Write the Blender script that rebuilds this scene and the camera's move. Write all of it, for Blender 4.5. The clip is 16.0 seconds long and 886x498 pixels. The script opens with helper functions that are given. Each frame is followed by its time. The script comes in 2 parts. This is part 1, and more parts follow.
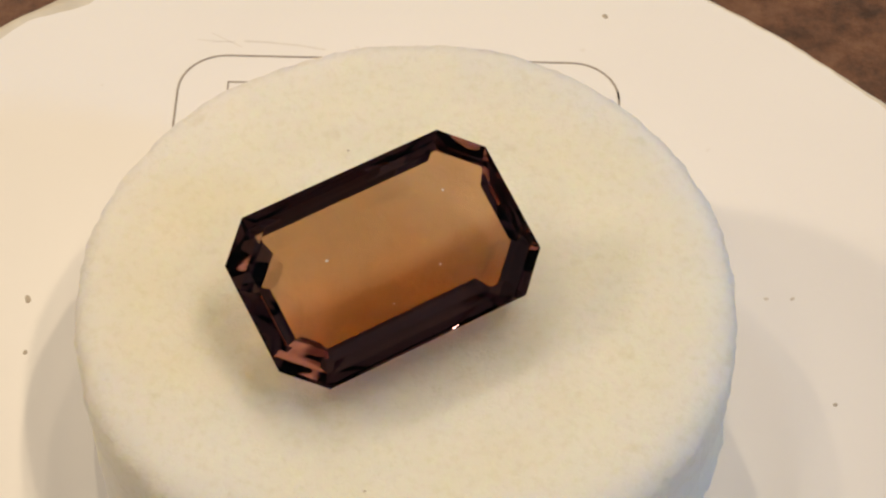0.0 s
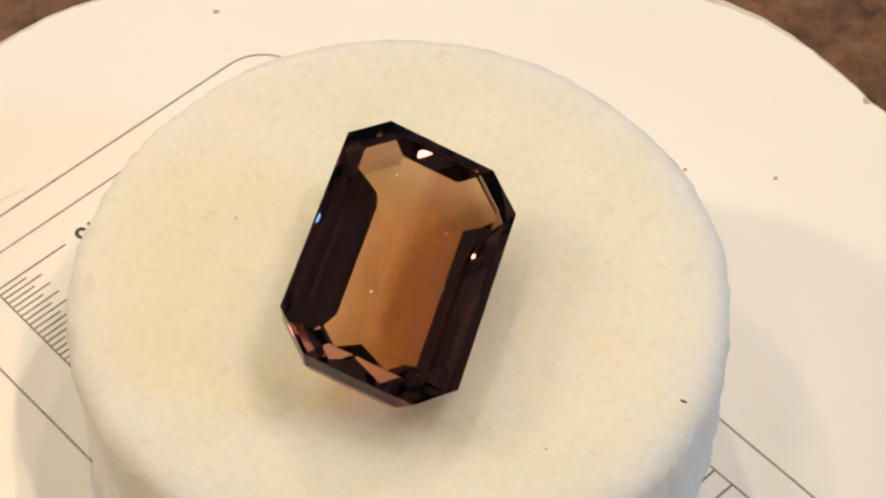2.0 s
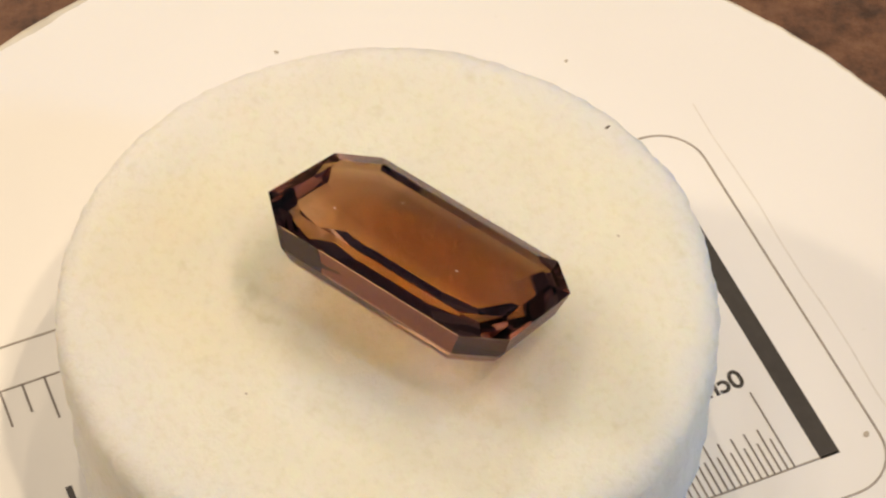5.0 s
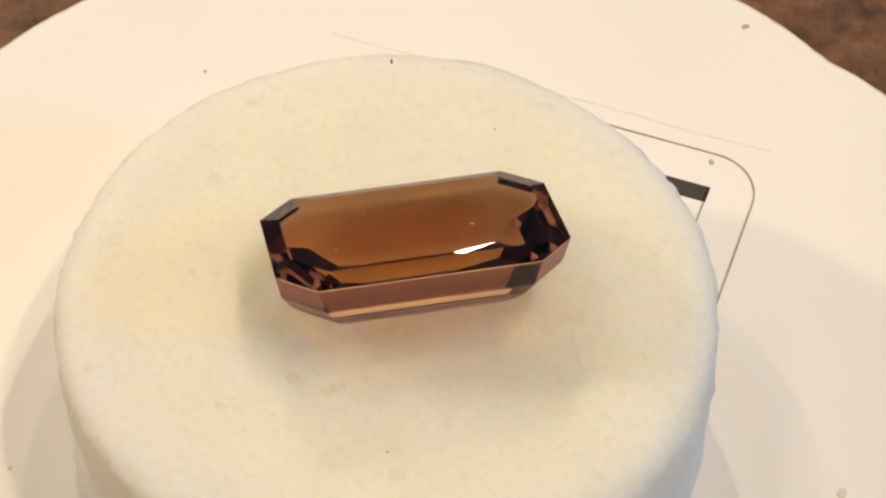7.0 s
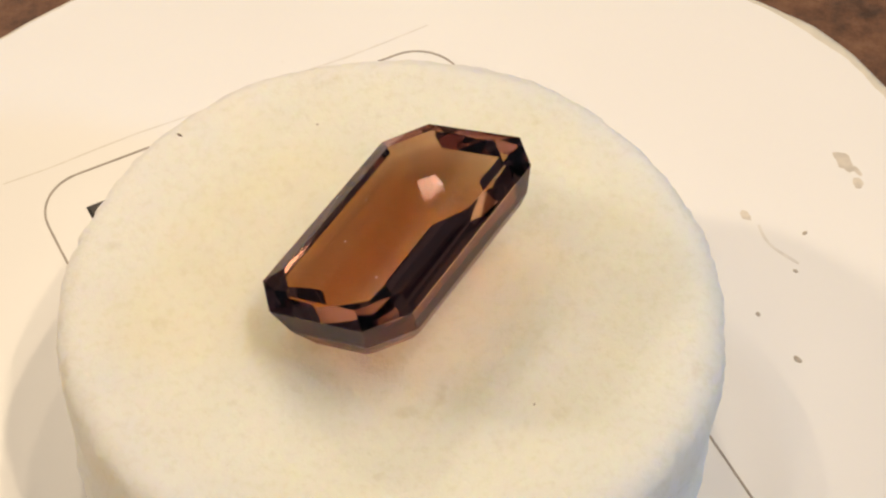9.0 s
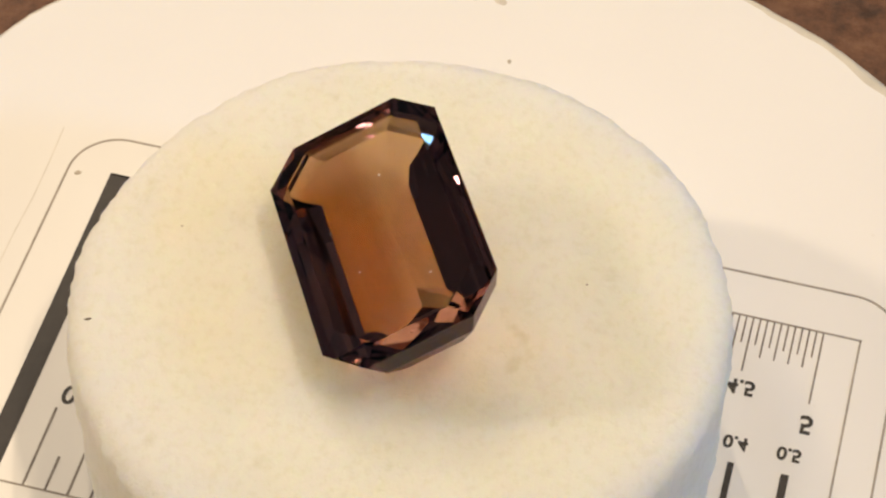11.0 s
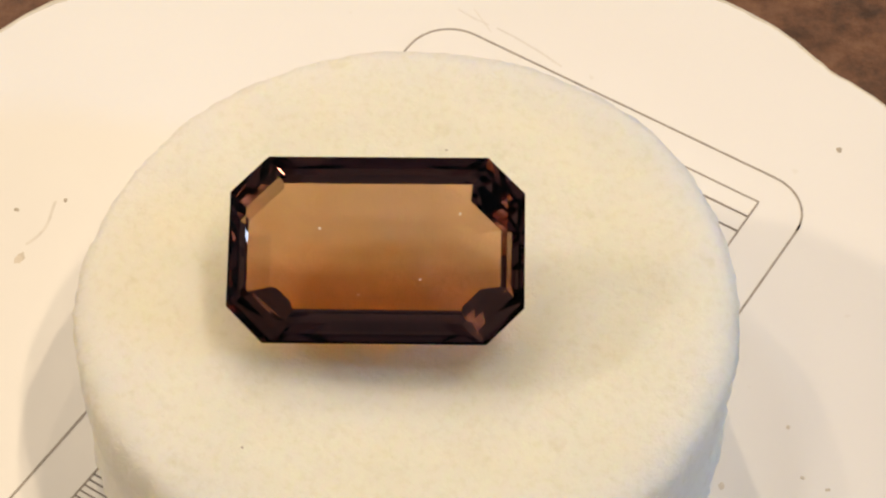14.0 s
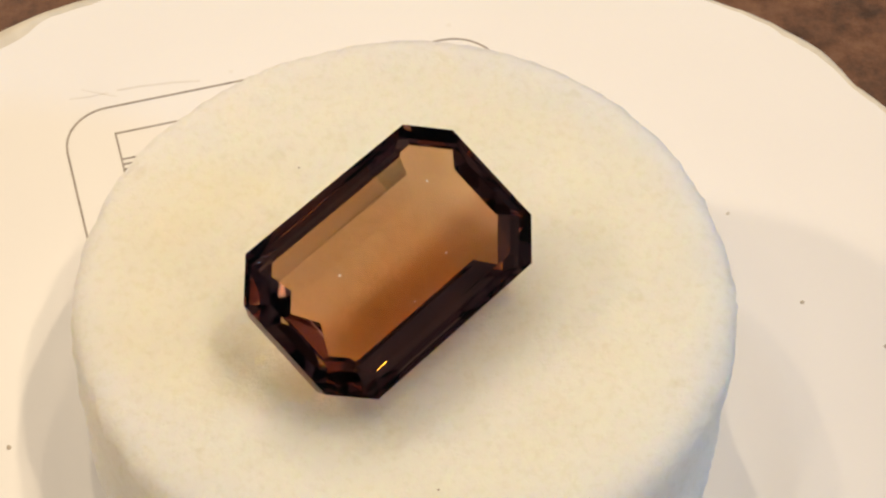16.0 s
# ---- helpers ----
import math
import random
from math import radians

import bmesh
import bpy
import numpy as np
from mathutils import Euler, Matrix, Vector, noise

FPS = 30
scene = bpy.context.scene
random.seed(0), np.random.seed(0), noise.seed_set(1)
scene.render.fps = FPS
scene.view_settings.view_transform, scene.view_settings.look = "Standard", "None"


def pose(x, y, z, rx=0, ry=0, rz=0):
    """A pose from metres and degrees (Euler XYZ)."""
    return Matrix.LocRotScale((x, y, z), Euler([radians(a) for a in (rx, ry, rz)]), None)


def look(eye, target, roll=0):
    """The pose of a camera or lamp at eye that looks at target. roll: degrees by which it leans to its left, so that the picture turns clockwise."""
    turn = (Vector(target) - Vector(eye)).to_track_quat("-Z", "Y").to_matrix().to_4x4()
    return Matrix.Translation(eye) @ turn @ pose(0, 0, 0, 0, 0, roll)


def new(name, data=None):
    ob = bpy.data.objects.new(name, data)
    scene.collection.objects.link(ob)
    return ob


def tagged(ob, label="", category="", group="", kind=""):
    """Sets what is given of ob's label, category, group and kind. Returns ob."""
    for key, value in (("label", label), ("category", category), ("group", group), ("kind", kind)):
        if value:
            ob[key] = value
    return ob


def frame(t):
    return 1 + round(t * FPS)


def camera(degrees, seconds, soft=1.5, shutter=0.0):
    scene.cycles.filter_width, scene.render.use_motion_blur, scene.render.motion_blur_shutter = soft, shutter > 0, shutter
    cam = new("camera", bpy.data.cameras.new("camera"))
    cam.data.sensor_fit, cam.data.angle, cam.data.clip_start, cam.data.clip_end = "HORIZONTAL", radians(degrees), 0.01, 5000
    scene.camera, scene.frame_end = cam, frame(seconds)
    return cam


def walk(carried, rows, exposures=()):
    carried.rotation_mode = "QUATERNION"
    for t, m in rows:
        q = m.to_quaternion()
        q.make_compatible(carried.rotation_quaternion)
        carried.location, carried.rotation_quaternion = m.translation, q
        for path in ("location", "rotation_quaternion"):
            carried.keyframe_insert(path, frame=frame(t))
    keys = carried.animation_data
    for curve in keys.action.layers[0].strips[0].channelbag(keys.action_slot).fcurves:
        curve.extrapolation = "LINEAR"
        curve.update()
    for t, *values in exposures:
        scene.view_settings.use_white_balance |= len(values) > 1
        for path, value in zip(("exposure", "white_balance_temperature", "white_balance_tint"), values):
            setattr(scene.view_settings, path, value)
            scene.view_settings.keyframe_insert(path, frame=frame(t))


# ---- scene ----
CM = 0.01

# camera: stands still on a support over the turntable
cam = camera(21.31, 16.0, soft=2.3)
EYE = (0.0, -8.946 * CM, 13.518 * CM)
AIM = (0.316 * CM, 0.772 * CM, 0.811 * CM)
walk(cam, [(0.0, look(EYE, AIM, 0.455)), (16.0, look(EYE, AIM, 0.455))], exposures=((0.0, -0.27), (0.5, -0.11), (1.0, -0.07), (16.0, -0.08)))

# turn of the turntable, degrees over seconds: almost steady
TURN = [(t, 23.5637 * t + d) for t, d in (
    (0, 2.45), (0.5, 1.15), (1, 0.75), (1.5, 0.31), (2, -0.1), (2.5, -0.28), (3, -0.55), (3.5, -0.85), (4, -1.08),
    (5, -1.02), (6, -0.92), (6.5, -0.88), (7, -0.88), (8, -1.05), (9, -1.12), (10, -0.75), (11, -0.35),
    (11.5, -0.25), (12, 0.05), (12.5, 0.27), (13, 0.66), (13.5, 0.92), (14, 1.25), (14.5, 1.42), (15, 1.72),
    (15.5, 2.05), (16, 2.4))]

# ---- light ----
world = bpy.data.worlds.new("room_air")
scene.world = world
world.use_nodes = True
world.node_tree.nodes["Background"].inputs[0].default_value = (1.0, 0.85, 0.66, 1)
world.node_tree.nodes["Background"].inputs[1].default_value = 0.10


def area_lamp(name, eye, target, size, watts, colour):
    data = bpy.data.lights.new(name, "AREA")
    data.shape, data.size, data.energy, data.color = "DISK", size, watts, colour
    ob = new(name, data)
    ob.matrix_world = look(eye, target)
    return ob


# small warm lamps: four unseen ones added round the turntable to make up the rest of the light, two clamped over one
# side, one across from them;
# a weak overhead fill added for the dim room, a bluish window and a small yellow light added for a facet's glint
WARM = (1.0, 0.79, 0.545)


def lamp_at(azimuth, elevation, distance):
    a, e = radians(azimuth), radians(elevation)
    return (distance * math.cos(e) * math.cos(a), distance * math.cos(e) * math.sin(a), 0.013 + distance * math.sin(e))


for az, el, watts in ((60, 66, 0.40), (98, 46, 0.82), (140, 54, 0.45), (-162, 62, 0.22)):
    area_lamp("added_warm_light", lamp_at(az, el, 0.62), (0, 0, 0.013), 0.016, watts, WARM)
area_lamp("clamp_lamp_light", lamp_at(16, 69, 0.6), (0, 0, 0.013), 0.018, 1.0, WARM)
area_lamp("clamp_lamp_light", lamp_at(-27, 67, 0.6), (0, 0, 0.013), 0.024, 0.96, WARM)
area_lamp("side_lamp_light", lamp_at(166, 33.5, 0.6), (0, 0, 0.013), 0.045, 1.25, WARM)
# unseen fill, added so the walls the gem reflects aren't black
area_lamp("room_fill_light", (-0.6, 0.5, 1.55), (-0.6, 0.5, 0), 0.2, 2.5, (0.95, 0.95, 1.0))
area_lamp("window_light", lamp_at(-12, 22, 1.4), (0, 0, 0), 0.17, 5.4, (0.10, 0.46, 1.0))
# added light, set where a crown facet mirrors it as a yellow glint
area_lamp("yellow_glint_light", lamp_at(4, 18, 1.4), (0, 0, 0), 0.07, 0.30, (0.9, 0.85, 0.10))


# ---- materials ----
def material(name):
    m = bpy.data.materials.new(name)
    m.use_nodes = True
    nt = m.node_tree
    return m, nt, nt.nodes["Principled BSDF"]


def node(nt, kind, **values):
    n = nt.nodes.new(kind)
    for k, v in values.items():
        n.inputs[k.replace("_", " ")].default_value = v
    return n


def coords(nt):
    return nt.nodes.new("ShaderNodeTexCoord").outputs["Object"]


def noise_tex(nt, scale, detail=4.0, rough=0.55):
    n = node(nt, "ShaderNodeTexNoise", Scale=scale, Detail=detail, Roughness=rough)
    nt.links.new(coords(nt), n.inputs["Vector"])
    return n.outputs["Fac"]


def ramp(nt, fac, stops):
    r = nt.nodes.new("ShaderNodeValToRGB")
    while len(r.color_ramp.elements) < len(stops):
        r.color_ramp.elements.new(0.5)
    for e, (p, c) in zip(r.color_ramp.elements, stops):
        e.position, e.color = p, (*c, 1)
    nt.links.new(fac, r.inputs[0])
    return r.outputs[0]


def mix(nt, a, b, fac, mode="MIX"):
    m = nt.nodes.new("ShaderNodeMix")
    m.data_type, m.blend_type = "RGBA", mode
    for sock, v in ((m.inputs[6], a), (m.inputs[7], b), (m.inputs[0], fac)):
        if isinstance(v, (int, float)):
            sock.default_value = v
        elif isinstance(v, tuple):
            sock.default_value = (*v, 1)
        else:
            nt.links.new(v, sock)
    return m.outputs[2]


def bump(nt, bsdf, height, strength, distance):
    b = node(nt, "ShaderNodeBump", Strength=strength, Distance=distance)
    nt.links.new(height, b.inputs["Height"])
    nt.links.new(b.outputs[0], bsdf.inputs["Normal"])


def foam_material():
    """Fine-pored cream foam, yellower in the middle and paler along its rim."""
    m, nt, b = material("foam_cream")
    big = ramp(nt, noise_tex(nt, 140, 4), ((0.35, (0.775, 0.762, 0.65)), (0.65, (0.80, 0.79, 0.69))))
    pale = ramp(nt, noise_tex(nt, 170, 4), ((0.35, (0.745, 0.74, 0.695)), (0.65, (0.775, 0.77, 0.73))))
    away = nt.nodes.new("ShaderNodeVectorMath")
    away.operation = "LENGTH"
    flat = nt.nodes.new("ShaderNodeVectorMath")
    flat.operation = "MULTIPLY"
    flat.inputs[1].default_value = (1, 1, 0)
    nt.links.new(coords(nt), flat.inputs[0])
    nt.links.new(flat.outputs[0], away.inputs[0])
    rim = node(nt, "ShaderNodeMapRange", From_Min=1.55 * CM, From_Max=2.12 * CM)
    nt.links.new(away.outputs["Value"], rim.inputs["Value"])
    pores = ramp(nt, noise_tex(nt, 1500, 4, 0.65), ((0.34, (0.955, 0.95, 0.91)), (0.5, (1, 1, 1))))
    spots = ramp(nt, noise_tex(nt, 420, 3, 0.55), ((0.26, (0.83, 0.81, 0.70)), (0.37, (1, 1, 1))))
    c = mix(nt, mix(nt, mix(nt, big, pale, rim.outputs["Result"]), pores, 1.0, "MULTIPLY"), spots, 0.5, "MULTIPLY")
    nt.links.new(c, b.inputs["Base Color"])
    b.inputs["Roughness"].default_value = 0.8
    b.inputs["Specular IOR Level"].default_value = 0.2
    b.inputs["Subsurface Weight"].default_value = 0.9
    b.inputs["Subsurface Radius"].default_value = (1.0, 0.85, 0.5)
    b.inputs["Subsurface Scale"].default_value = 0.009
    bump(nt, b, noise_tex(nt, 900, 5, 0.75), 0.5, 0.0006)
    return m


def disc_material():
    m, nt, b = material("white_plastic")
    big = ramp(nt, noise_tex(nt, 28, 3), ((0.3, (0.79, 0.775, 0.755)), (0.7, (0.82, 0.81, 0.79))))
    dirt = ramp(nt, noise_tex(nt, 260, 3, 0.7), ((0.22, (0.72, 0.66, 0.55)), (0.30, (1, 1, 1))))
    nt.links.new(mix(nt, big, dirt, 0.5, "MULTIPLY"), b.inputs["Base Color"])
    b.inputs["Roughness"].default_value = 0.55
    b.inputs["Specular IOR Level"].default_value = 0.3
    bump(nt, b, noise_tex(nt, 120, 4), 0.12, 0.0005)
    return m


def table_material():
    m, nt, b = material("brown_tabletop")
    c = ramp(nt, noise_tex(nt, 190, 6, 0.7), ((0.34, (0.040, 0.016, 0.007)), (0.5, (0.130, 0.055, 0.026)), (0.68, (0.21, 0.105, 0.055))))
    nt.links.new(c, b.inputs["Base Color"])
    b.inputs["Roughness"].default_value = 0.6
    bump(nt, b, noise_tex(nt, 500, 4), 0.3, 0.001)
    return m


def plain_material(name, colour, rough=0.6, vary=0.12, scale=60.0):
    m, nt, b = material(name)
    dark = tuple(v * (1 - vary) for v in colour)
    nt.links.new(ramp(nt, noise_tex(nt, scale), ((0.3, dark), (0.7, colour))), b.inputs["Base Color"])
    b.inputs["Roughness"].default_value = rough
    return m


def gem_material():
    """Clear golden brown crystal: deeper red-brown tints at the rim and below one side stand in for light absorbed on
    long inner paths.
    """
    m = bpy.data.materials.new("golden_brown_crystal")
    m.use_nodes = True
    nt = m.node_tree
    nt.nodes.remove(nt.nodes["Principled BSDF"])
    through_it = node(nt, "ShaderNodeBsdfRefraction", Roughness=0.0, IOR=1.54)
    # tinted gloss stands in for light lost between inner reflections
    gloss = node(nt, "ShaderNodeBsdfGlossy", Roughness=0.02, Color=(0.80, 0.69, 0.78, 1))
    fresnel = node(nt, "ShaderNodeFresnel", IOR=1.54)
    both = nt.nodes.new("ShaderNodeMixShader")
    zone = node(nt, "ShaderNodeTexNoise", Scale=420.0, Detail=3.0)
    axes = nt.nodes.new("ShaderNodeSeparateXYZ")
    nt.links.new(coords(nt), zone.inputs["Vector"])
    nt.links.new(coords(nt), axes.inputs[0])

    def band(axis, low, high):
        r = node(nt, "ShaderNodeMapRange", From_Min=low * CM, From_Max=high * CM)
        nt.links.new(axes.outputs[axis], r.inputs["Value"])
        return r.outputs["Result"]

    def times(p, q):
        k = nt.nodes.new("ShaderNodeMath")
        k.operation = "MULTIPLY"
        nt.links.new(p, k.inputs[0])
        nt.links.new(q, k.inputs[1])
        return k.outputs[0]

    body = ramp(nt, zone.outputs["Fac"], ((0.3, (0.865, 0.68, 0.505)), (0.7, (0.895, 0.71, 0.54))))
    # painted absorption: darker where light would cross more of the stone
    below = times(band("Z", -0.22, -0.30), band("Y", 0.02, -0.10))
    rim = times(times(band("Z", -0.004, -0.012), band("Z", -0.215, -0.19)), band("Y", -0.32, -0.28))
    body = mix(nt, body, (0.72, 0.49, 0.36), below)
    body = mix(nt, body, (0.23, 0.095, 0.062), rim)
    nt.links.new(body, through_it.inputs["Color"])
    nt.links.new(fresnel.outputs[0], both.inputs[0])
    nt.links.new(through_it.outputs[0], both.inputs[1])
    nt.links.new(gloss.outputs[0], both.inputs[2])
    nt.links.new(both.outputs[0], nt.nodes["Material Output"].inputs["Surface"])
    return m


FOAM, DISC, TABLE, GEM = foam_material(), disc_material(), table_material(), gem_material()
INK = plain_material("black_ink", (0.030, 0.024, 0.022), 0.5, 0.4, 900.0)
GREY_INK = plain_material("grey_ink", (0.25, 0.215, 0.19), 0.5, 0.4, 900.0)
LIP = plain_material("worn_plastic", (0.69, 0.645, 0.55), 0.6, 0.2, 350.0)
BORDER_INK = plain_material("pale_grey_ink", (0.39, 0.345, 0.30), 0.5, 0.4, 900.0)
DIRT = plain_material("dirt", (0.50, 0.44, 0.36), 0.8, 0.3, 2000.0)
FAINT = plain_material("faint_mark", (0.76, 0.735, 0.69), 0.6, 0.15, 900.0)
SCRATCH = plain_material("grime", (0.71, 0.65, 0.56), 0.7, 0.3, 900.0)
LINT = plain_material("dark_lint", (0.10, 0.075, 0.05), 0.8, 0.3, 2000.0)
WALL = plain_material("room_wall_paint", (0.62, 0.57, 0.54), 0.8, 0.06, 3.0)


# ---- mesh helpers ----
def mesh_from(name, bm, mat, smooth=False):
    me = bpy.data.meshes.new(name)
    bm.normal_update()
    bm.to_mesh(me)
    bm.free()
    me.materials.append(mat)
    if smooth:
        for p in me.polygons:
            p.use_smooth = True
    return me


def part(name, bm, mat, parent, label="", smooth=False):
    ob = new(name, mesh_from(name, bm, mat, smooth))
    ob.parent = parent
    return tagged(ob, label)


def box(bm, x0, x1, y0, y1, z0, z1, m=None):
    vs = [bm.verts.new((x, y, z)) for z in (z0, z1) for x, y in ((x0, y0), (x1, y0), (x1, y1), (x0, y1))]
    for f in ((3, 2, 1, 0), (4, 5, 6, 7), (0, 1, 5, 4), (1, 2, 6, 5), (2, 3, 7, 6), (3, 0, 4, 7)):
        bm.faces.new([vs[i] for i in f])
    if m is not None:
        bmesh.ops.transform(bm, matrix=m, verts=vs)
    return bm


def ribbon(bm, points, width, z0, z1):
    """A flat printed line of that width along points (x, y)."""
    n, rows = len(points), []
    for i, p in enumerate(points):
        a, b = Vector(points[max(i - 1, 0)]), Vector(points[min(i + 1, n - 1)])
        d = (b - a).normalized()
        s = Vector((-d.y, d.x)) * width / 2
        p = Vector(p)
        rows.append([bm.verts.new((*q, z)) for q in (p + s, p - s) for z in (z0, z1)])
    for a, b in zip(rows, rows[1:]):
        bm.faces.new((a[1], a[3], b[3], b[1]))
        bm.faces.new((a[0], a[1], b[1], b[0]))
        bm.faces.new((a[3], a[2], b[2], b[3]))
    bmesh.ops.recalc_face_normals(bm, faces=bm.faces)
    return bm


# ---- the room: table top, plain walls and ceiling ----
tagged(new("tabletop", mesh_from("tabletop", box(bmesh.new(), -0.7, 0.7, -0.5, 0.6, -0.065, -0.025), TABLE)),
       "mottled dark brown tabletop under the turntable", "tabletop", kind="structure")
for nm, b in (("floor", (-1.7, 1.7, -1.7, 1.7, -0.85, -0.80)), ("ceiling", (-1.7, 1.7, -1.7, 1.7, 1.60, 1.65)),
              ("wall_north", (-1.7, 1.7, 1.6, 1.7, -0.80, 1.60)), ("wall_south", (-1.7, 1.7, -1.7, -1.6, -0.80, 1.60)),
              ("wall_west", (-1.7, -1.6, -1.6, 1.6, -0.80, 1.60)), ("wall_east", (1.6, 1.7, -1.6, 1.6, -0.80, 1.60))):
    tagged(new(nm, mesh_from(nm, box(bmesh.new(), *b), WALL)), "plain beige painted " + nm.split("_")[0], nm.split("_")[0], kind="structure")

# ---- the turntable: an uneven white disc with a printed scale ----
RIM = [(0, 4.63), (4, 4.65), (12, 4.62), (20, 4.59), (25, 4.66), (31, 4.64), (36, 4.60), (42, 4.55), (49, 4.55), (55, 4.56), (61, 4.63), (66, 4.60), (71, 4.54), (78, 4.63),
       (86, 4.64), (94, 4.64), (99, 4.58), (104, 4.65), (111, 4.73), (122, 4.74), (128, 4.77), (138, 4.75), (146, 4.76), (165, 4.74), (181, 4.68), (186, 4.74), (191, 4.80), (196, 4.83),
       (201, 4.78), (207, 4.75), (213, 4.69), (220, 4.73), (228, 4.73), (233, 4.68), (239, 4.61), (245, 4.66), (252, 4.70), (258, 4.71), (264, 4.67), (280, 4.66), (300, 4.64), (317, 4.62),
       (328, 4.58), (337, 4.59), (342, 4.61), (350, 4.55), (360, 4.63)]


def rim(deg):
    return float(np.interp(deg % 360, [a for a, r in RIM], [r for a, r in RIM]))


def wear(a):
    """Width of the worn lip along the edge; wider where the disc is chipped."""
    c, s = math.cos(radians(a)), math.sin(radians(a))
    worn = math.exp(-((a - 122) / 26) ** 2) + 0.5 * math.exp(-((a - 190) / 14) ** 2) + 0.5 * math.exp(-((a - 18) / 16) ** 2)
    return max(0.025, 0.03 + 0.15 * worn * (0.8 + 0.7 * noise.noise((c * 9, s * 9, 2))) + 0.015 * noise.noise((c * 40, s * 40, 5)))


def edge(a):
    c, s = math.cos(radians(a)), math.sin(radians(a))
    return rim(a) + 0.012 * noise.noise((c * 9, s * 9, 3.1)) + 0.009 * noise.noise((c * 30, s * 30, 7))


def ring_mesh(profile, cap_in=False, n=360):
    """A turned body: profile gives for each ring a function of the angle to (radius, height), in centimetres."""
    bm, rings = bmesh.new(), []
    for f in profile:
        ring = []
        for i in range(n):
            a = 360 * i / n
            r, z = f(a)
            ring.append(bm.verts.new((r * CM * math.cos(radians(a)), r * CM * math.sin(radians(a)), z * CM)))
        rings.append(ring)
    for a, b in zip(rings, rings[1:]):
        for i in range(n):
            j = (i + 1) % n
            bm.faces.new((a[i], b[i], b[j], a[j]))
    if cap_in:
        bm.faces.new(rings[0])
        bm.faces.new(rings[-1][::-1])
    return bm


def disc_mesh():
    return ring_mesh((lambda a: (1.5, 0), lambda a: (3.2, 0), lambda a: (edge(a) - wear(a), 0), lambda a: (edge(a) - wear(a), -0.34)), True)


def lip_mesh():
    return ring_mesh((lambda a: (edge(a) - wear(a), 0), lambda a: (edge(a) - 0.6 * wear(a), 0.008), lambda a: (edge(a) - 0.012, -0.004),
                      lambda a: (edge(a), -0.07), lambda a: (edge(a) - 0.02, -0.30), lambda a: (edge(a) - wear(a), -0.34)))


turntable = new("turntable")
tagged(turntable, "round white plastic turntable with a printed scale, uneven worn edge", "turntable")
part("disc", disc_mesh(), DISC, turntable, "white plastic disc")
part("lip", lip_mesh(), LIP, turntable, "worn grimy lip along the edge", smooth=True)
bm = bmesh.new()
bmesh.ops.create_cone(bm, cap_ends=True, segments=64, radius1=3.6 * CM, radius2=3.6 * CM, depth=1.9 * CM, matrix=Matrix.Translation((0, 0, -1.4 * CM)))
part("base", bm, DISC, turntable)

# printed scale: w runs from the centimetre edge to the inch edge, l along the ruler
EL, EW, ORG = Vector((0.0945, 0.9955)), Vector((0.9955, -0.0945)), Vector((1.0, -2.73))
ZP = 0.004 * CM


def on_disc(w, l):
    p = ORG + EW * w + EL * l
    return (p.x * CM, p.y * CM)


def printed_line(name, pts, width, mat=GREY_INK, label=""):
    return part(name, ribbon(bmesh.new(), [on_disc(*p) for p in pts], width * CM, 0.0, ZP), mat, turntable, label)


def rounded(w0, w1, l0, l1, r, steps=8):
    pts = []
    for cw, cl, a0 in ((w1 - r, l1 - r, 0), (w0 + r, l1 - r, 90), (w0 + r, l0 + r, 180), (w1 - r, l0 + r, 270)):
        for i in range(steps + 1):
            a = radians(a0 + 90 * i / steps)
            pts.append((cw + r * math.cos(a), cl + r * math.sin(a)))
    return pts + pts[:2]


printed_line("outer_border", rounded(-3.05, 0.31, -0.33, 5.86, 0.36), 0.016, BORDER_INK, label="thin grey rounded border line")
printed_line("inner_border", [(-0.01, 0.0), (-0.05, 5.58)], 0.014, BORDER_INK)
printed_line("inner_border", [(-2.71, 0.0), (-2.67, 5.60)], 0.014, BORDER_INK)
printed_line("inner_border", [(-2.675, 5.59), (-0.045, 5.59)], 0.014, BORDER_INK)
printed_line("black_bar", [(-2.72, 0.065), (0.0, 0.065)], 0.145, INK, "thick black printed bar")
for k in range(33):
    long = 0.65 if k % 16 == 0 else 0.50 if k % 8 == 0 else 0.40 if k % 4 == 0 else 0.35 if k % 2 == 0 else 0.28
    l = 0.345 + k * 2.54 / 16
    printed_line("inch_tick", [(-0.01 - 0.007 * l, l), (-0.01 - long, l)], 0.016)
for k in range(101):
    long = 0.65 if k % 20 == 0 else 0.50 if k % 10 == 0 else 0.36 if k % 2 == 0 else 0.26
    l = 0.33 + k * 0.05
    printed_line("millimetre_tick", [(-2.71 + 0.007 * l, l), (-2.70 + long, l)], 0.012)
for l, wd in ((5.27, 0.055), (4.90, 0.045)):
    printed_line("line_gauge", [(-1.44, l), (-0.96, l)], wd, INK)


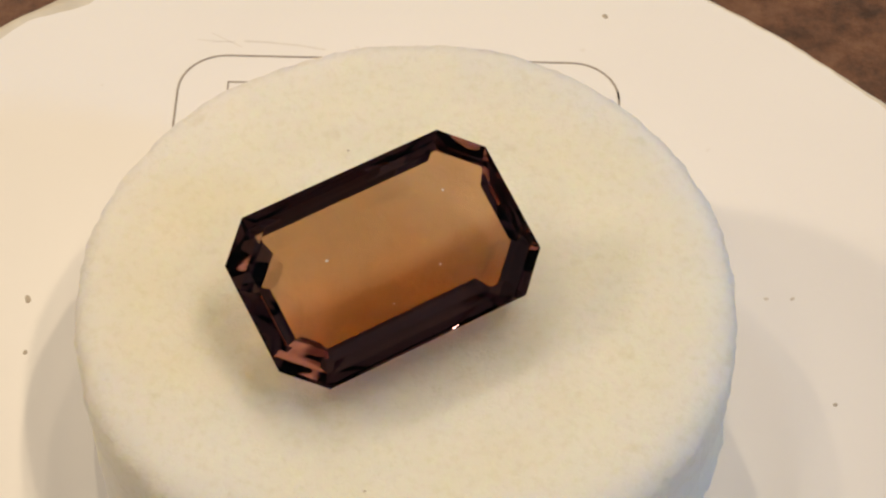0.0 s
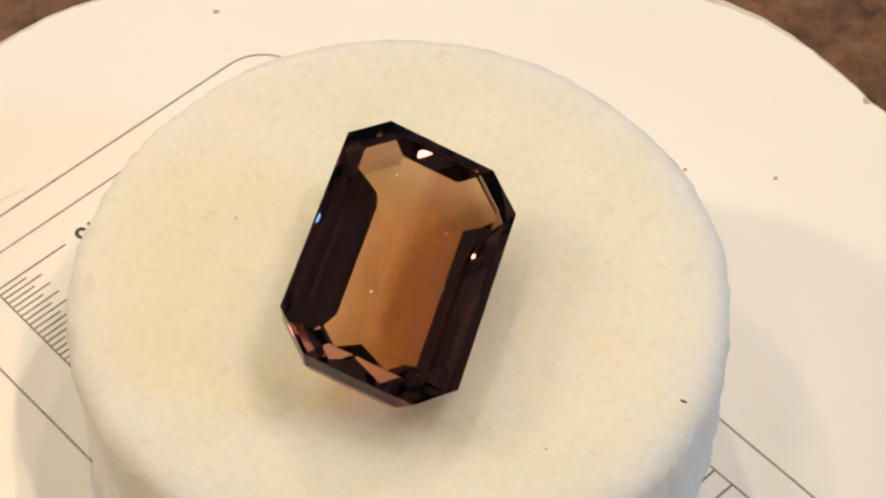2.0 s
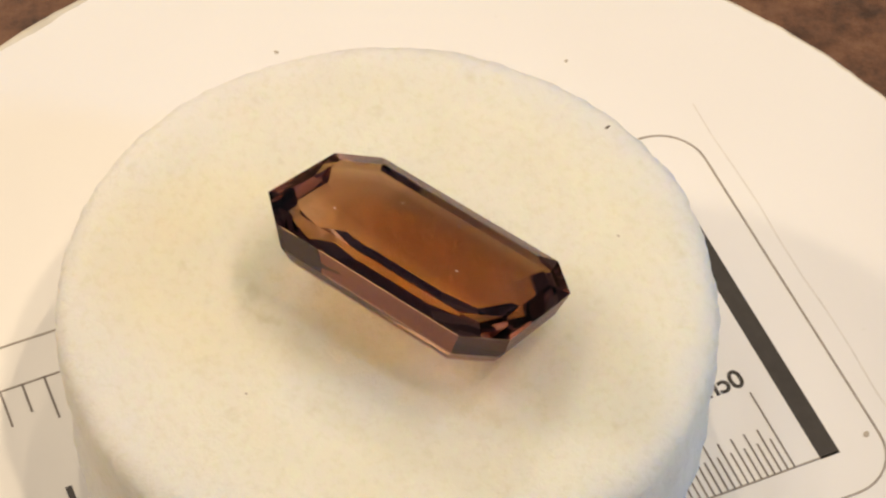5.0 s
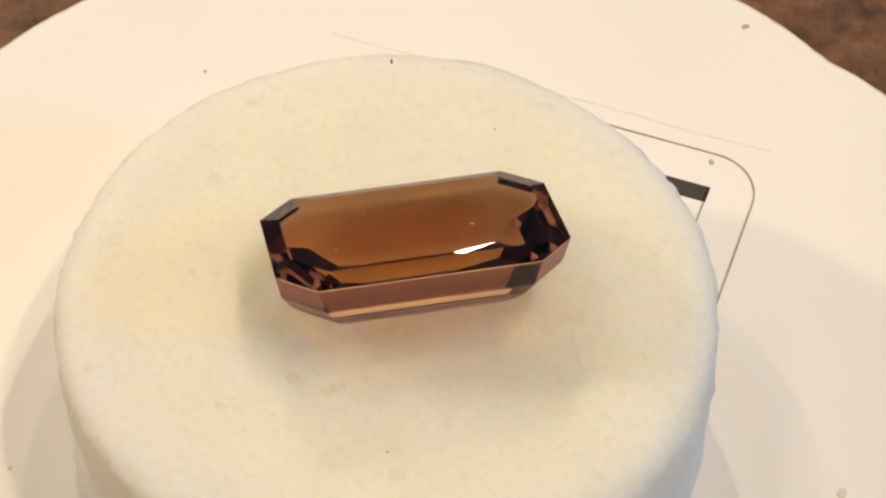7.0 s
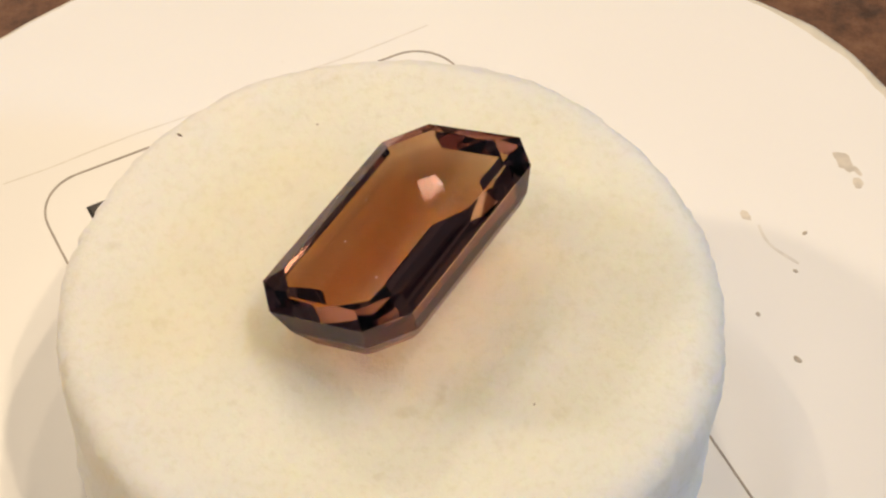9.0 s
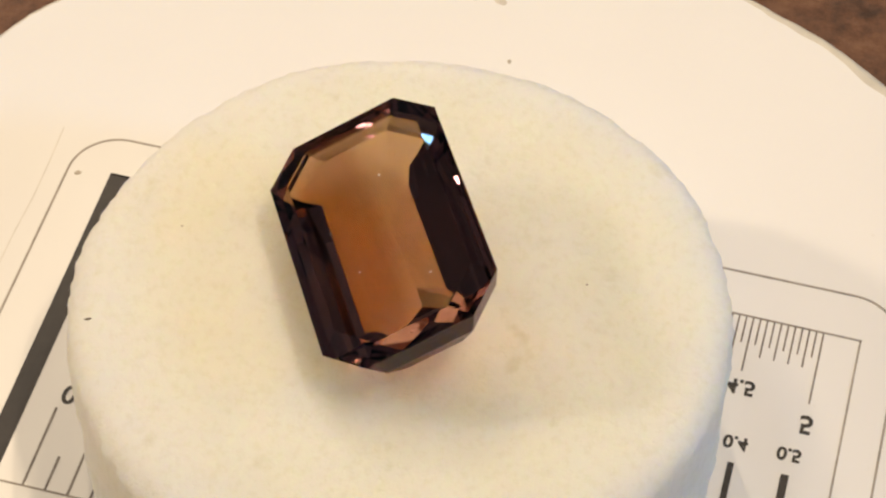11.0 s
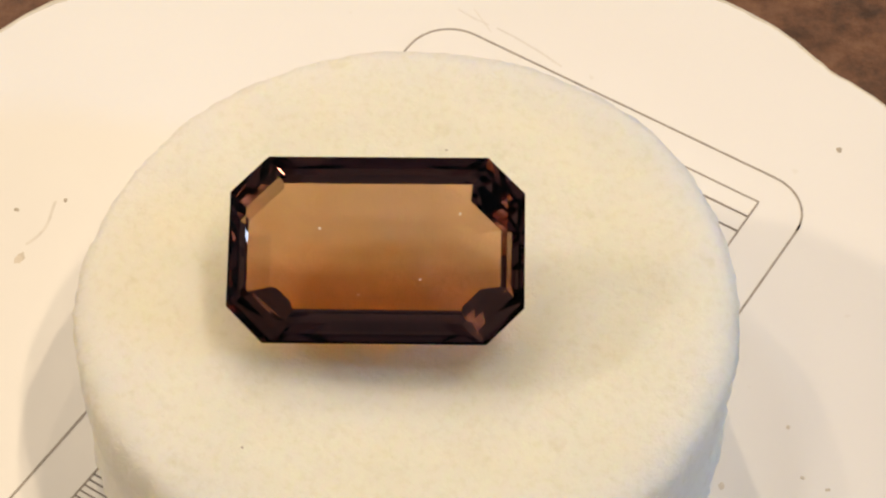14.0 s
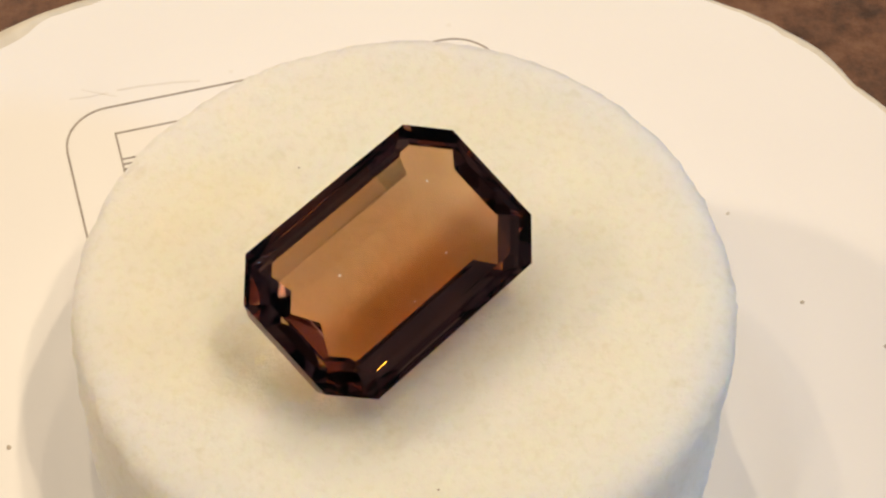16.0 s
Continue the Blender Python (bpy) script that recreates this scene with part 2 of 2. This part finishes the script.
def writing(text, w, l, size, mat=INK):
    """Printed characters centred at (w, l); they stand mirrored on the disc."""
    cu = bpy.data.curves.new("writing", "FONT")
    cu.body, cu.size, cu.align_x, cu.align_y, cu.extrude, cu.offset = text, size * CM, "CENTER", "CENTER", 0.5 * ZP, 0.00004
    tmp = bpy.data.objects.new("writing", cu)
    me = bpy.data.meshes.new_from_object(tmp)
    bpy.data.objects.remove(tmp)
    x, y = on_disc(w, l)
    m = Matrix(((EL.x, EW.x, 0, x), (EL.y, EW.y, 0, y), (0, 0, 1, 0.5 * ZP), (0, 0, 0, 1)))
    me.transform(m)
    me.flip_normals()
    me.materials.clear()
    me.materials.append(mat)
    ob = new("printed_number", me)
    ob.parent = turntable
    return ob


writing("0in", -0.79, 0.47, 0.21)
writing("2", -0.80, 5.42, 0.21)
writing("0cm", -1.92, 0.50, 0.21)
writing("5", -1.88, 5.34, 0.21)
writing("4.5", -2.07, 4.85, 0.17)
writing("0.5", -1.61, 5.27, 0.14)
writing("0.4", -1.61, 4.90, 0.14)


def blob(x, y, z, r, seed, stretch=1.0, turn=0.0, high=0.3, n=9):
    """A flat uneven grain lying at (x, y, z), all in centimetres."""
    bm, rnd = bmesh.new(), random.Random(seed)
    rings = []
    for s, h in ((1.0, 0.0), (0.75, 0.7), (0.35, 1.0)):
        ring = []
        for i in range(n):
            a = 2 * math.pi * i / n
            q = r * s * (0.75 + 0.5 * rnd.random())
            p = Matrix.Rotation(radians(turn), 2) @ Vector((q * stretch * math.cos(a), q * math.sin(a)))
            ring.append(bm.verts.new(((x + p.x) * CM, (y + p.y) * CM, (z + r * high * h) * CM)))
        rings.append(ring)
    for a, b in zip(rings, rings[1:]):
        for i in range(n):
            bm.faces.new((a[i], a[(i + 1) % n], b[(i + 1) % n], b[i]))
    bm.faces.new(rings[-1])
    bm.faces.new(rings[0][::-1])
    return bm


# specks, smudges and scratches on the disc
for i, (x, y, r) in enumerate(((-3.31, 0.26, 0.022), (-2.58, 0.66, 0.022), (-2.58, 1.12, 0.032), (1.82, 3.58, 0.03), (3.0, -0.15, 0.02), (-1.68, -4.14, 0.032),
                               (-1.67, -2.72, 0.028), (2.25, -2.63, 0.02), (3.38, -0.70, 0.022), (4.45, -0.76, 0.04), (-3.04, 0.5, 0.02))):
    part("speck", blob(x, y, 0, 0.75 * r, i, 1.3, 47 * i), DIRT, turntable, "dark speck of dirt")
for i, (x, y, r, st, tn) in enumerate(((-3.97, -0.12, 0.055, 2.0, 85), (-3.93, 0.1, 0.035, 1.6, 70), (-3.04, -0.1, 0.035, 1.6, 100), (4.23, -1.53, 0.035, 4.0, 60), (-4.0, 0.0, 0.02, 3, 80))):
    part("smudge", blob(x, y, 0, r, 40 + i, st, tn, 0.04, 14), SCRATCH, turntable, "beige smudge of grime")
bm = ribbon(bmesh.new(), [(-3.07 * CM + 0.0004 * math.sin(i * 0.5), (0.02 + 0.055 * i) * CM) for i in range(9)], 0.022 * CM, 0, ZP * 0.5)
part("scratch", bm, FAINT, turntable)
for w, pts in ((0.010, ((-1.36, 3.54), (-1.21, 3.51), (-1.07, 3.50))), (0.016, ((-1.0, 3.50), (-0.84, 3.48), (-0.59, 3.43), (-0.38, 3.37))), (0.008, ((-1.25, 3.60), (-1.02, 3.44)))):
    part("scratch", ribbon(bmesh.new(), [(x * CM, y * CM) for x, y in pts], w * CM, 0, ZP * 0.5), FAINT, turntable)
for i, (x, y, r) in enumerate(((2.20, 0.47, 0.020), (2.25, 0.34, 0.018), (2.27, 0.20, 0.022), (2.24, 0.12, 0.016))):
    part("smudge", blob(x, y, 0, r, 60 + i, 1.5, 100, 0.05, 12), SCRATCH, turntable, "beige smudge of grime")
for i, (x, y) in enumerate(((2.66, 0.78), (2.85, 0.77), (2.42, 1.11))):
    part("speck", blob(x, y, 0, 0.014, 70 + i, 1.3, 40 * i), SCRATCH, turntable)
bm = ribbon(bmesh.new(), [((1.42 - 0.35 * i) * CM, (-3.26 + 0.033 * i + 0.01 * math.sin(i * 1.7)) * CM) for i in range(11)], 0.012 * CM, 0, ZP * 0.5)
part("scratch", bm, FAINT, turntable, "faint pencil-thin scratch line")

# ---- foam puck ----
FX, FY, FR, FH = 0.055, 0.03, 2.125, 1.388


def foam_mesh():
    bm, n, rings = bmesh.new(), 320, []
    prof = [(0.15, FH)] + [(0.15 + (FR - 0.38) * i / 9, FH) for i in range(1, 10)]
    prof += [(FR - 0.20 + 0.20 * math.sin(radians(a)), FH - 0.13 + 0.13 * math.cos(radians(a))) for a in range(0, 91, 9)]
    prof += [(FR + 0.015 * math.sin(i), FH - 0.13 - (FH - 0.18) * i / 10) for i in range(1, 10)] + [(FR - 0.04, 0.02), (FR - 0.12, 0.004)]
    for r, z in prof:
        ring = []
        for i in range(n):
            a = 2 * math.pi * i / n
            x, y = r * math.cos(a), r * math.sin(a)
            edge = max(0.0, min(1.0, (r - 1.3) / 0.8))
            d = 1 + edge * (0.010 * noise.noise((x * 1.3, y * 1.3, z * 1.3)) + 0.006 * noise.noise((x * 5, y * 5, z * 5)) + 0.008 * noise.noise((x * 12, y * 12, z * 12)) + 0.006 * noise.noise((x * 26, y * 26, z * 26)))
            dz = 0.008 * noise.noise((x * 2.5, y * 2.5, 9)) * (1 if z > 0.5 else 0)
            dz -= 0.05 * math.exp(-((x + 0.14) ** 2 + (y + 0.14) ** 2) / 0.8) if z > 1 else 0
            turn = (math.degrees(a) - 50 + 180) % 360 - 180
            dz += 0.085 * math.exp(-(turn / 55) ** 2) * (r / FR) ** 4 if z > 1 else 0
            lift = 0.07 * math.exp(-((math.degrees(a) - 156) / 22) ** 2) * max(0.0, 1 - z / 0.3)
            dz += lift
            ring.append(bm.verts.new(((FX + x * d) * CM, (FY + y * d) * CM, (z + dz) * CM)))
        rings.append(ring)
    for a, b in zip(rings, rings[1:]):
        for i in range(n):
            j = (i + 1) % n
            bm.faces.new((a[i], b[i], b[j], a[j]))
    bm.faces.new(rings[0])
    bm.faces.new(rings[-1][::-1])
    return bm


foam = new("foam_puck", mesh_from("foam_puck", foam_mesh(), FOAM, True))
foam_specks = ((-0.26, 2.0, 0.010, 3.2, 20), (0.55, -1.89, 0.010, 3.0, 110), (-0.28, -1.48, 0.008, 1.2, 0), (-0.26, 1.19, 0.008, 1.2, 30))
for i, (x, y, r, st, tn) in enumerate(foam_specks):
    part("lint", blob(x, y, FH - 0.004, r, 80 + i, st, tn, 0.6), LINT if i < 2 else DIRT, foam, "dark speck of lint")
tagged(foam, "round cream foam puck with soft rounded edges on the turntable", "foam puck")

# ---- gemstone: step cut, lying tilted on the foam ----
GC = Vector((-0.0786, -0.119, 1.9124)) * CM
GU, GN = Vector((0.9007, 0.4334, 0.0299)).normalized(), Vector((0.1422, -0.3593, 0.9223))
GV = GN.cross(GU).normalized()
GN = GU.cross(GV)
GEM_POSE = Matrix(((GU.x, GV.x, GN.x, GC.x), (GU.y, GV.y, GN.y, GC.y), (GU.z, GV.z, GN.z, GC.z), (0, 0, 0, 1)))

# facets, hand cut and so not quite alike: for each of the eight sides, counted round from one end,
# the crown facet and the five pavilion steps below it, as slope in degrees and reach from the centre in centimetres
TABLE_HEIGHT = 0.0503
SLOPE = ((24.8, 79.6, 65.9, 41.9, 29.4, 26.7),
         (18.0, 67.8, 47.8, 41.3, 37.7, 18.2),
         (20.6, 69.5, 56.9, 41.6, 36.6, 22.1),
         (18.0, 67.8, 49.8, 41.1, 37.3, 17.4),
         (24.8, 79.6, 64.4, 40.6, 31.1, 27.4),
         (18.0, 67.8, 50.3, 41.7, 38.1, 15.8),
         (20.6, 69.5, 56.8, 44.1, 36.2, 22.3),
         (18.0, 67.8, 49.7, 41.6, 38.3, 17.7))
REACH = ((0.3863, 0.9069, 0.8851, 0.7906, 0.7013, 0.6886),
         (0.2812, 0.8446, 0.7475, 0.722, 0.7069, 0.6133),
         (0.2113, 0.5618, 0.5509, 0.5261, 0.5225, 0.5347),
         (0.2812, 0.8446, 0.7652, 0.7197, 0.7019, 0.5983),
         (0.3863, 0.9069, 0.8731, 0.7667, 0.7188, 0.6912),
         (0.2812, 0.8446, 0.7679, 0.7248, 0.7115, 0.5891),
         (0.2113, 0.5618, 0.547, 0.5369, 0.5358, 0.518),
         (0.2812, 0.8446, 0.7627, 0.7209, 0.7081, 0.5974))


def gem_mesh():
    """A rough block ground down facet by facet."""
    bm = box(bmesh.new(), -1.5, 1.5, -1.5, 1.5, -1.5, TABLE_HEIGHT)
    for side in range(8):
        az = radians(45 * side)
        for step in range(6):
            sl = radians(SLOPE[side][step])
            n = Vector((math.sin(sl) * math.cos(az), math.sin(sl) * math.sin(az), math.cos(sl) * (1 if step == 0 else -1)))
            cut = bmesh.ops.bisect_plane(bm, geom=bm.verts[:] + bm.edges[:] + bm.faces[:], dist=1e-6, plane_co=n * REACH[side][step], plane_no=n, clear_outer=True)
            edges = [e for e in cut["geom_cut"] if isinstance(e, bmesh.types.BMEdge)]
            if len(edges) > 2:
                bmesh.ops.contextual_create(bm, geom=edges)
    bmesh.ops.scale(bm, vec=(CM, CM, CM), verts=bm.verts)
    bmesh.ops.recalc_face_normals(bm, faces=bm.faces)
    return bm


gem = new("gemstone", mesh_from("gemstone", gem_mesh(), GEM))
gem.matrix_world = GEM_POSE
DUST = plain_material("pale_dust", (0.75, 0.70, 0.62), 0.9, 0.1, 2000.0)
for i, (x, y, r) in enumerate(((-0.35, 0.12, 0.008), (0.28, -0.2, 0.006), (0.52, 0.22, 0.007), (-0.1, -0.3, 0.005))):
    part("dust_grain", blob(x, y, TABLE_HEIGHT, r, 120 + i, 1.4, 50 * i), DUST, gem, "pale grain of dust")
tagged(gem, "golden brown transparent emerald-cut gemstone tilted on cream foam", "gemstone")


# ---- turning ----
def motions():
    for thing, base in ((turntable, Matrix.Identity(4)), (foam, Matrix.Identity(4)), (gem, GEM_POSE)):
        walk(thing, [(t, pose(0, 0, 0, 0, 0, a) @ base) for t, a in TURN])


motions()
